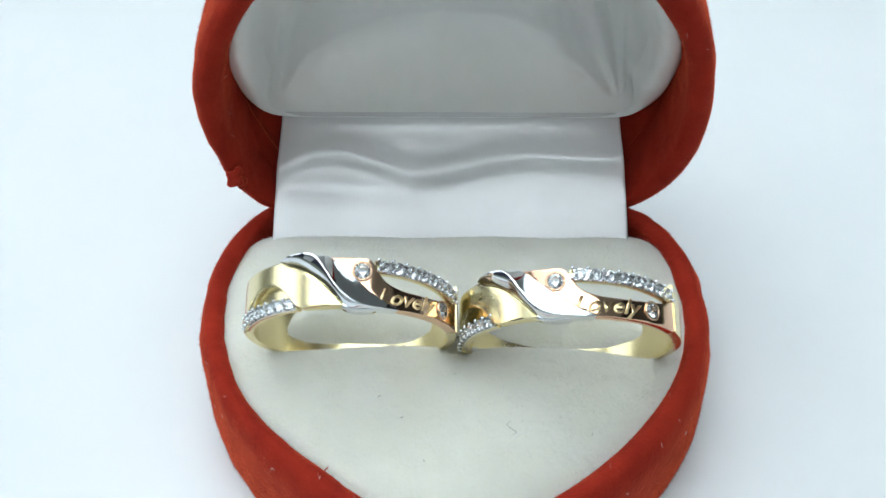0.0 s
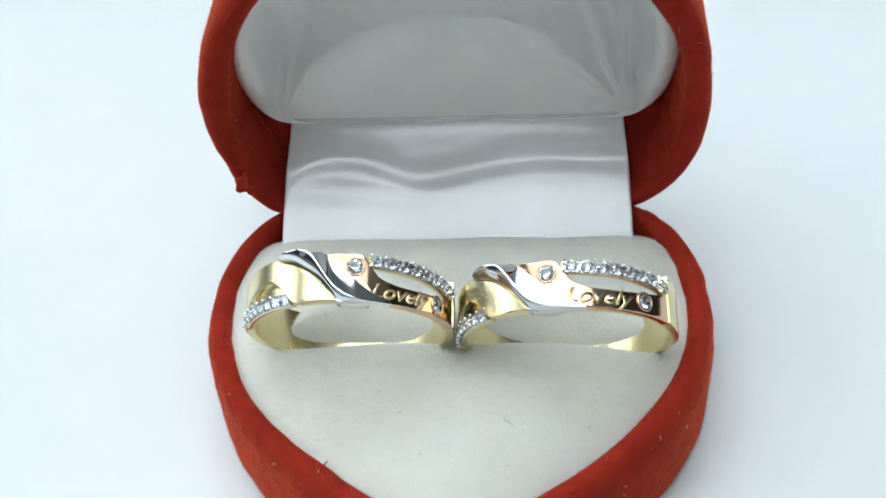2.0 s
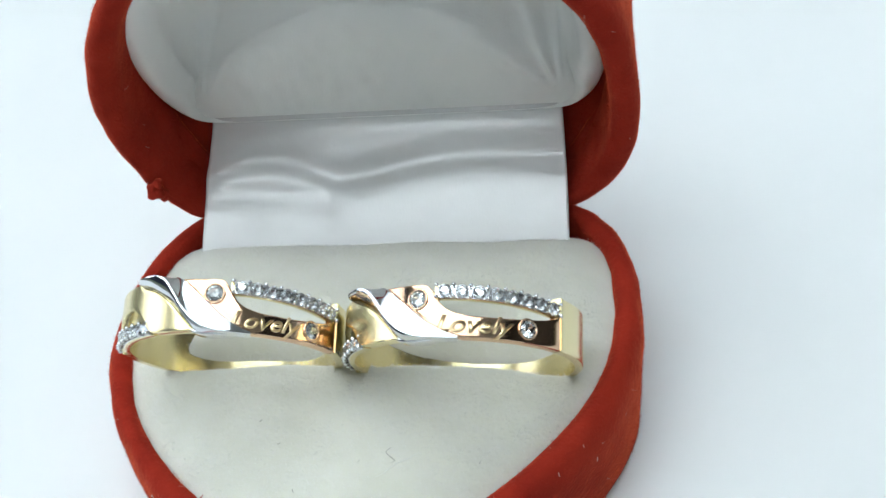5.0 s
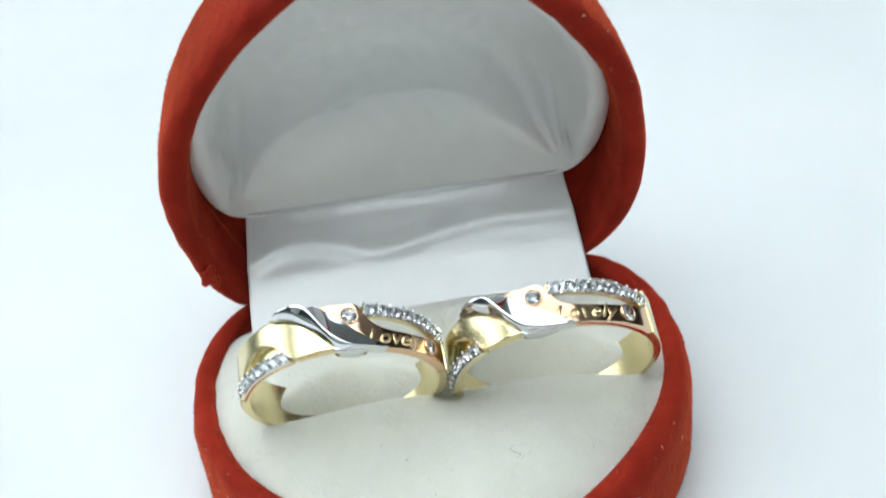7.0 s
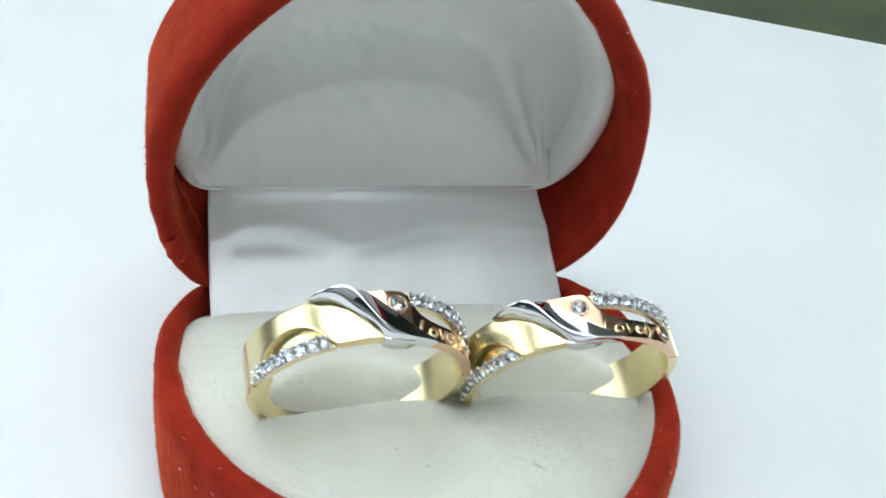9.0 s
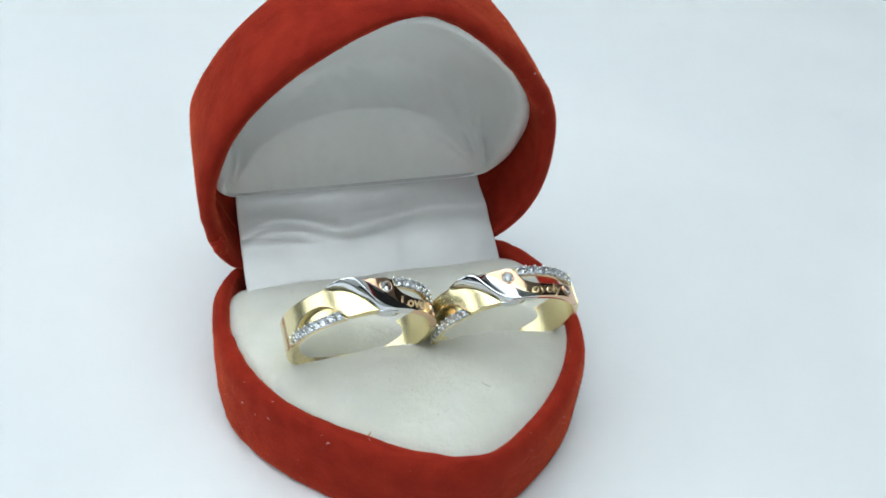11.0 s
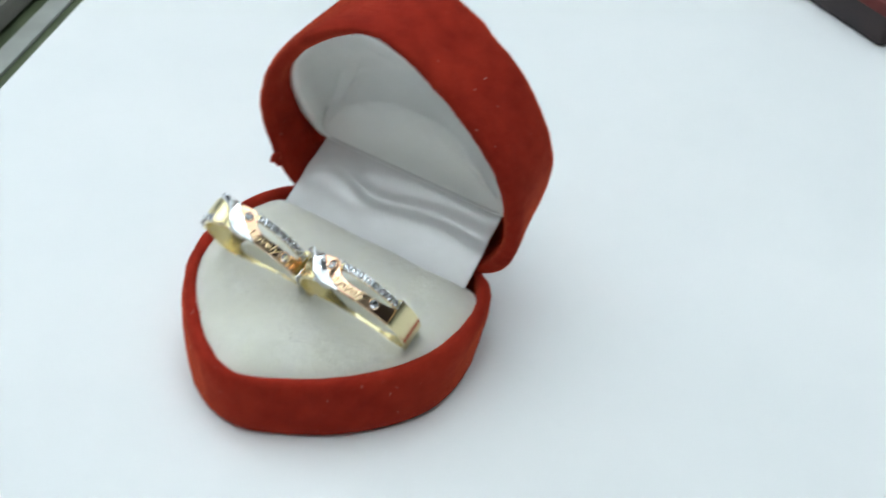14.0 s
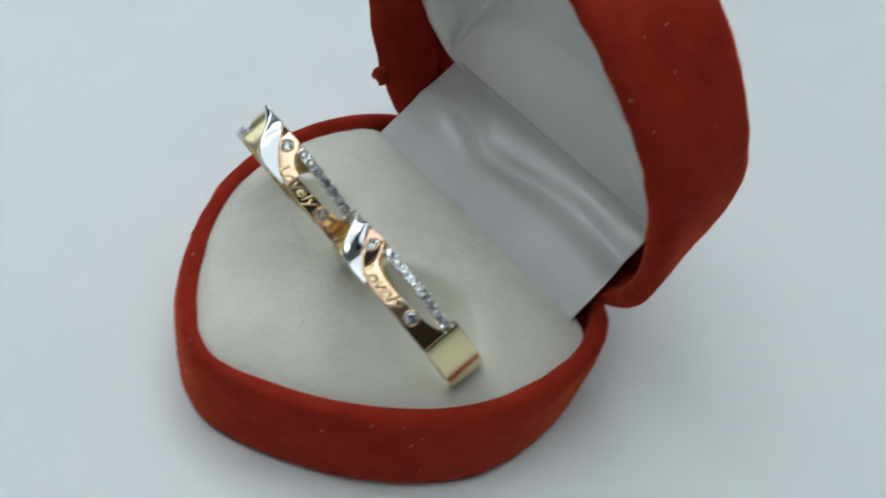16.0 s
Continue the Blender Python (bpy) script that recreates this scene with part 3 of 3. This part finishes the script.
def letters(R):
    data = bpy.data.curves.new("inscription", "FONT")
    data.body, data.size, data.shear, data.extrude, data.space_character = "Lovely", 1.95, 0.35, 0.0, 1.0
    data.resolution_u, data.offset = 3, 0.05
    tmp = bpy.data.objects.new("inscription", data)
    scene.collection.objects.link(tmp)
    bpy.context.view_layer.update()
    me = bpy.data.meshes.new_from_object(tmp.evaluated_get(bpy.context.evaluated_depsgraph_get()))
    bpy.data.objects.remove(tmp)
    bm = bmesh.new()
    bm.from_mesh(me)
    bmesh.ops.triangulate(bm, faces=bm.faces)
    up = bmesh.ops.extrude_face_region(bm, geom=list(bm.faces))
    bmesh.ops.translate(bm, vec=(0, 0, 0.07), verts=[x for x in up["geom"] if isinstance(x, bmesh.types.BMVert)])
    xs = [x.co.x for x in bm.verts]
    x0, x1 = min(xs), max(xs)
    a0, a1 = 17.6, 52.5
    for x in bm.verts:
        a = a0 + (x.co.x - x0) / (x1 - x0) * (a1 - a0)
        x.co = on_ring(R - 0.03 + x.co.z, a, -1.84 + x.co.y * 1.04)
    bmesh.ops.recalc_face_normals(bm, faces=bm.faces)
    me.clear_geometry()
    bm.to_mesh(me)
    bm.free()
    me.materials.clear()
    me.materials.append(letter_gold)
    return me


def drilled(me, poses, r, depth):
    """The mesh with round seats cut into it."""
    ob, tools = new("plate", me), []
    for m in poses:
        bm = bmesh.new()
        bmesh.ops.create_cone(bm, segments=32, radius1=r * MM, radius2=r * MM, depth=depth * MM, cap_ends=True)
        data = bpy.data.meshes.new("drill")
        bm.to_mesh(data)
        bm.free()
        tool = new("drill", data)
        tool.matrix_world = m
        mod = ob.modifiers.new("seat", "BOOLEAN")
        mod.operation, mod.object, mod.solver = "DIFFERENCE", tool, "EXACT"
        tools.append(tool)
    bpy.context.view_layer.update()
    out = bpy.data.meshes.new_from_object(ob.evaluated_get(bpy.context.evaluated_depsgraph_get()))
    for t in (ob, *tools):
        bpy.data.objects.remove(t)
    return out


def wedding_ring(R, label):
    top = thing("ring", label, "ring", group="pair of rings in the box")
    r_in = R - 0.98
    flat = lambda lift: (lambda a, t, w: R + lift)
    low_edge, high_edge = (lambda a: -EDGE), (lambda a: EDGE)

    part("shank", smooth_angle(band("shank", 79, 281, low_edge, high_edge, r_in, lambda a, t, w: R - 0.02 - 0.35 * math.sin(radians(min(max((a - 79) / 202 * 180, 0), 180))), gold, 2.0)), top, "plain polished yellow gold band")

    # the yellow panel over the slot
    swell = lambda a, t, w: R + 0.16 * math.exp(-(((a + 22) / 26) ** 2))
    part("gold_panel", smooth_angle(band("gold_panel", -79, 2, curve(SLOT_TOP_L), lambda a: min(EDGE, curve(GOLD_SILVER)(a)), r_in, swell, gold)), top, "polished yellow gold panel")
    front_rail = part("front_rail", smooth_angle(band("front_rail", -79, -23.5, low_edge, lambda a: min(-1.12, curve(SLOT_TOP_L)(a) - 0.02), r_in, flat(-0.46), gold)), top, "narrow gold rail")

    part("slot_lining", smooth_angle(band("slot_lining", -79, -23, lambda a: -1.2, lambda a: 0.5, r_in - 0.02, flat(-0.7), gold)), top, "gold inner wall of the slot")

    # the white gold wave, with a ridge along it
    low_line, high_line, crest_line = curve(GOLD_SILVER), curve(SILVER_ROSE), curve(RIDGE)
    crest_height = curve([(-35, 0.1), (-30, 0.75), (-25, 1.35), (-17, 1.62), (-11, 1.4), (-5, 1.05), (6, 0.6), (28, 0.15)])

    def wave(a, t, w):
        lo, hi, crest = max(-EDGE - 0.16, low_line(a)), min(EDGE + 0.1, high_line(a)), crest_line(a)
        crest = min(max(crest, lo + 0.08), hi - 0.08)
        height = crest_height(a) + 0.06
        up = R + 0.02 + height * math.sin(0.5 * math.pi * min(max((w - lo) / (crest - lo), 0.0), 1.0)) ** 0.85 if w < crest else R + 0.06 + height + (w - crest)
        k = min(max((w - crest) / (hi - crest), 0.0), 1.0)
        down = R + 0.06 + height - (height - 0.2) * (0.85 * k + 0.15 * (1 - (1 - k) ** 2.0)) if w > crest else R + 0.06 + height + (crest - w)
        soft = 0.05
        return min(up, down) - soft * math.log(1 + math.exp(-abs(up - down) / soft)) + soft * 0.6

    part("white_gold_wave", smooth_angle(band("white_gold_wave", -33.5, 27.5, lambda a: max(-EDGE - 0.16, low_line(a)), lambda a: min(EDGE + 0.1, high_line(a)), r_in + 0.1, wave, white_gold, 0.5, 44, 0.05), 60), top, "polished white gold wave across the band")
    knob = band("white_gold_edge", -0.5, 19.5, lambda a: -EDGE - 0.3 * math.sin(math.pi * (a + 0.5) / 20) ** 0.5, lambda a: -EDGE + 0.3, lambda a: r_in - 0.55 * math.sin(math.pi * (a + 0.5) / 20) ** 0.7, lambda a, t, w: R + 0.05, white_gold, 0.5, 8, 0.12)
    part("white_gold_edge", knob, top, "white gold edge of the wave")

    plate = band("rose_plate", -6.5, 79, lambda a: max(-EDGE, curve(SILVER_ROSE)(a)), curve(ROSE_TOP), r_in, flat(0.0), rose)
    plate_ob = part("rose_plate", smooth_angle(drilled(plate, [seat(R, *p) for p in LARGE], 0.80, 1.5)), top, "polished rose gold plate")
    back_rail = part("back_rail", smooth_angle(band("back_rail", 16.5, 79, lambda a: RAIL(a) - 0.62, lambda a: RAIL(a) + 0.60, r_in, flat(-0.46), gold)), top, "narrow gold rail")
    part("end_ridge", smooth_angle(band("end_ridge", 78.4, 80.2, low_edge, high_edge, r_in, flat(0.1), gold, 0.3)), top)

    # stones
    big, small = brilliant("large_stone", 0.76), brilliant("small_stone", 0.58)
    collar, pip = bezel("collar", 0.76, rose), bead("prong", 0.19, white_gold)
    for a, w in LARGE:
        rim = part("collar", collar, top, "rose gold collar")
        rim.matrix_local = seat(R + 0.04, a, w)
        ob = part("large_stone", big, rim, "round clear stone")
        ob.location = (0, 0, -0.02 * MM)

    def row(rail, a0, a1, count, wmid, half):
        bed = band("stone_bed", a0 - 3.2, a1 + 3.2, lambda a: wmid(a) - 0.56, lambda a: wmid(a) + 0.56, R - 0.6, flat(-0.40), bed_metal, 1.0, 8, 0.08)
        part("stone_bed", smooth_angle(bed), rail, "white gold bed of the stones")
        step = (a1 - a0) / (count - 1)
        for k in range(count):
            a = a0 + k * step
            ob = part("small_stone", small, rail, "small round clear stone")
            ob.matrix_local = seat(R - 0.03, a, wmid(a)) @ Matrix.Rotation(0.3 * k, 4, "Z")
        for k in range(count + 1):
            a = a0 + (k - 0.5) * step
            for s in (-1, 1):
                ob = part("prong", pip, rail, "white gold bead")
                ob.matrix_local = seat(R + 0.02, a, wmid(a) + s * half) @ Matrix.Diagonal((1, 1, 1.25, 1))

    row(back_rail, 21.5, 74.5, 8, RAIL, 0.50)
    row(front_rail, -72.0, -28.5, 8, lambda a: -1.72, 0.48)
    part("inscription", letters(R), plate_ob, "script letters in bright gold")
    return top


A_DIR, U_DIR = Vector((0, math.cos(radians(RING_TILT)), math.sin(radians(RING_TILT)))), Vector((0, -math.sin(radians(RING_TILT)), math.cos(radians(RING_TILT))))


def place_ring(ob, x, u, a, turn):
    """Stand a ring in the slot, leaning towards the box's tip, turned about its own axis."""
    c = (Vector((x, 0, 0)) + A_DIR * a + U_DIR * u) * MM
    ob.matrix_basis = Matrix.Translation(c) @ pose(0, 0, 0, RING_TILT) @ Matrix.Rotation(radians(turn), 4, "Y")


place_ring(wedding_ring(10.45, "three-colour gold ring with stones and script, standing in the pad"), -9.5, 26.2, -11.31, 0.0)
place_ring(wedding_ring(11.0, "larger three-colour gold ring with stones and script beside the other"), 12.1, 24.7, -11.83, -22.0)


# ---- what lies behind the board ----
def dark_case(name, x, y, turn, sx, sy, h, label, z=-0.009):
    ob = thing(name, label, "case", (x * MM, y * MM, z))
    ob.rotation_euler = (0, 0, radians(turn))
    part("body", bevelled_box("body", (sx * MM, sy * MM, h * MM), (0, 0, h * MM / 2), black_cloth, 0.002), ob)
    part("trim", bevelled_box("trim", (sx * MM + 0.003, sy * MM + 0.003, 0.004), (0, 0, h * MM * 0.75), maroon, 0.0012), ob, "maroon edge band")


dark_case("jewellery_case", 37, 197, -31, 52, 34, 15, "small black case with a maroon edge lying on the board", -0.001)
dark_case("jewellery_case", 112, 212, -25.5, 44, 26, 10, "flat black case with a maroon edge lying behind the board")


def beside_board(name, label, category, off, width, height, mat, bevel):
    """A long flat thing beside the board's slanting side."""
    ob = thing(name, label, category, ((-103.5 - 0.902 * off) * MM, (-26.5 - 0.432 * off) * MM, -0.009))
    ob.rotation_euler = (0, 0, radians(-64.4))
    part("body", bevelled_box("body", (0.36, width * MM, height * MM), (0, 0, height * MM / 2), mat, bevel), ob)


beside_board("paper_strip", "pale grey paper strip beside the white board", "paper", 8.5, 6.0, 1.2, grey_paper, 0.0004)
beside_board("tray", "long grey brown tray beside the white board", "tray", 37, 44, 9, tray_brown, 0.003)


# ---- lint, specks and a loose clump of flock on the box ----
def lump(r, mat, seed, name):
    """An uneven little clump."""
    bm = bmesh.new()
    bmesh.ops.create_icosphere(bm, subdivisions=3, radius=1.0)
    for x in bm.verts:
        x.co = x.co * (1 + 0.4 * noise.noise(x.co * 1.3 + Vector((seed, 0, 0))) + 0.12 * noise.noise(x.co * 4 + Vector((0, seed, 0)))) * r * MM
    me = bpy.data.meshes.new(name)
    bm.to_mesh(me)
    bm.free()
    me.polygons.foreach_set("use_smooth", [True] * len(me.polygons))
    me.materials.append(mat)
    return me


def hair(name, points, width, mat):
    """A thin thread along a smooth line."""
    line, rows = spline(points, 26), []
    for i, p in enumerate(line):
        d = Vector(line[min(i + 1, 25)] - line[max(i - 1, 0)]).normalized()
        a = d.orthogonal().normalized()
        b = d.cross(a)
        w = width * (0.35 + 0.65 * math.sin(math.pi * (i + 0.5) / 26))
        rows.append([(Vector(p) + (a * math.cos(q) + b * math.sin(q)) * w) * MM for q in (0.0, 1.26, 2.51, 3.77, 5.03)])
    return mesh_of(name, *loft(rows, True, True), mat)


clump = part("flock_clump", lump(1.0, velvet, 3.0, "flock_clump"), lid_ob, "loose clump of red flock on the lid's edge")
clump.location = Vector((-24.4, -0.9, 18.2)) * MM
for dx, dz, r in ((0.5, -0.75, 0.7), (0.35, 0.9, 0.55)):
    bit = part("flock_clump", lump(r, velvet, dx, "flock_clump"), lid_ob, "small tuft of red flock")
    bit.location = Vector((-24.2 + dx, -0.8 + 0.2 * dx, 18.2 + dz)) * MM

surfaces = [bvhtree.BVHTree.FromPolygons([v.co / MM for v in ob.data.vertices], [p.vertices for p in ob.data.polygons]) for ob in (base_ob, lid_ob, pad_ob)]


def on_surface(p, which):
    return surfaces[which].find_nearest(Vector(p))


def speck(p, which, r, mat, label, seed):
    """A short curled fibre lying on a surface."""
    at, up = on_surface(p, which)[:2]
    rng = random.Random(seed)
    side = up.orthogonal().normalized()
    side.rotate(Matrix.Rotation(rng.uniform(0, 6.28), 3, up))
    across = up.cross(side)
    line = [at + up * 0.12 + side * r * k + across * r * rng.uniform(-0.9, 0.9) for k in (-2.4, -1.2, 0.0, 1.2, 2.4)]
    tagged(new("lint_speck", hair("lint_speck", [tuple(q) for q in line], r * 0.42, mat)), label, "lint", "lint on the box")


BASE, LID, PAD = 0, 1, 2
for n, p in enumerate(((-22.3, -27.1, 11.1), (-22.9, -27.5, 8.4), (-16.8, -34.8, 9.5), (22.9, -29.5, 10.6), (20.7, -32.4, 10.3), (23.8, -28.9, 7.9), (24.4, -27.9, 9.0), (17.0, -36.4, 8.3), (-25.5, -22.7, 7.4), (-24.2, -25.3, 7.3), (-11.9, -36.9, 11.1))):
    speck(p, BASE, 0.07 + 0.03 * (n % 3), lint_pale, "pale lint speck caught in the red flock", n)
for n, p in enumerate(((17.6, -0.35, 49.6), (17.5, 2.7, 50.2), (23.6, -2.3, 42.4), (20.6, -3.6, 44.9), (20.9, 1.9, 46.8))):
    speck(p, LID, 0.08 + 0.04 * (n % 2), lint_pale, "pale lint speck on the red lid", 20 + n)
for n, p in enumerate(((-6.7, -28.8, 13.1), (-4.4, -31.4, 13.1), (-2.2, -36.0, 12.6), (13.8, -32.1, 11.6))):
    speck(p, PAD, 0.075, lint_dark, "dark lint speck on the white pad", 40 + n)
speck((-11.4, -35.5, 10.5), PAD, 0.16, fibre, "red flock speck on the white pad", 50)


def thread(points, which, width, mat, label):
    laid = []
    for p in points:
        at, up = on_surface(p, which)[:2]
        laid.append(at + up * 0.05)
    tagged(new("lint_thread", hair("lint_thread", laid, width, mat)), label, "lint", "lint on the box")


thread(((6.0, -31.6, 13), (5.6, -32.1, 13), (6.1, -32.6, 13), (6.5, -32.9, 13), (6.1, -33.2, 13)), PAD, 0.03, lint_dark, "short dark curly hair on the white pad")
thread(((8.4, -32.0, 12.8), (7.6, -32.6, 12.8), (6.6, -33.2, 12.8), (5.6, -34.2, 12.8), (5.0, -34.6, 12.8)), PAD, 0.05, fleece_fibre, "white thread lying on the fleece pad")
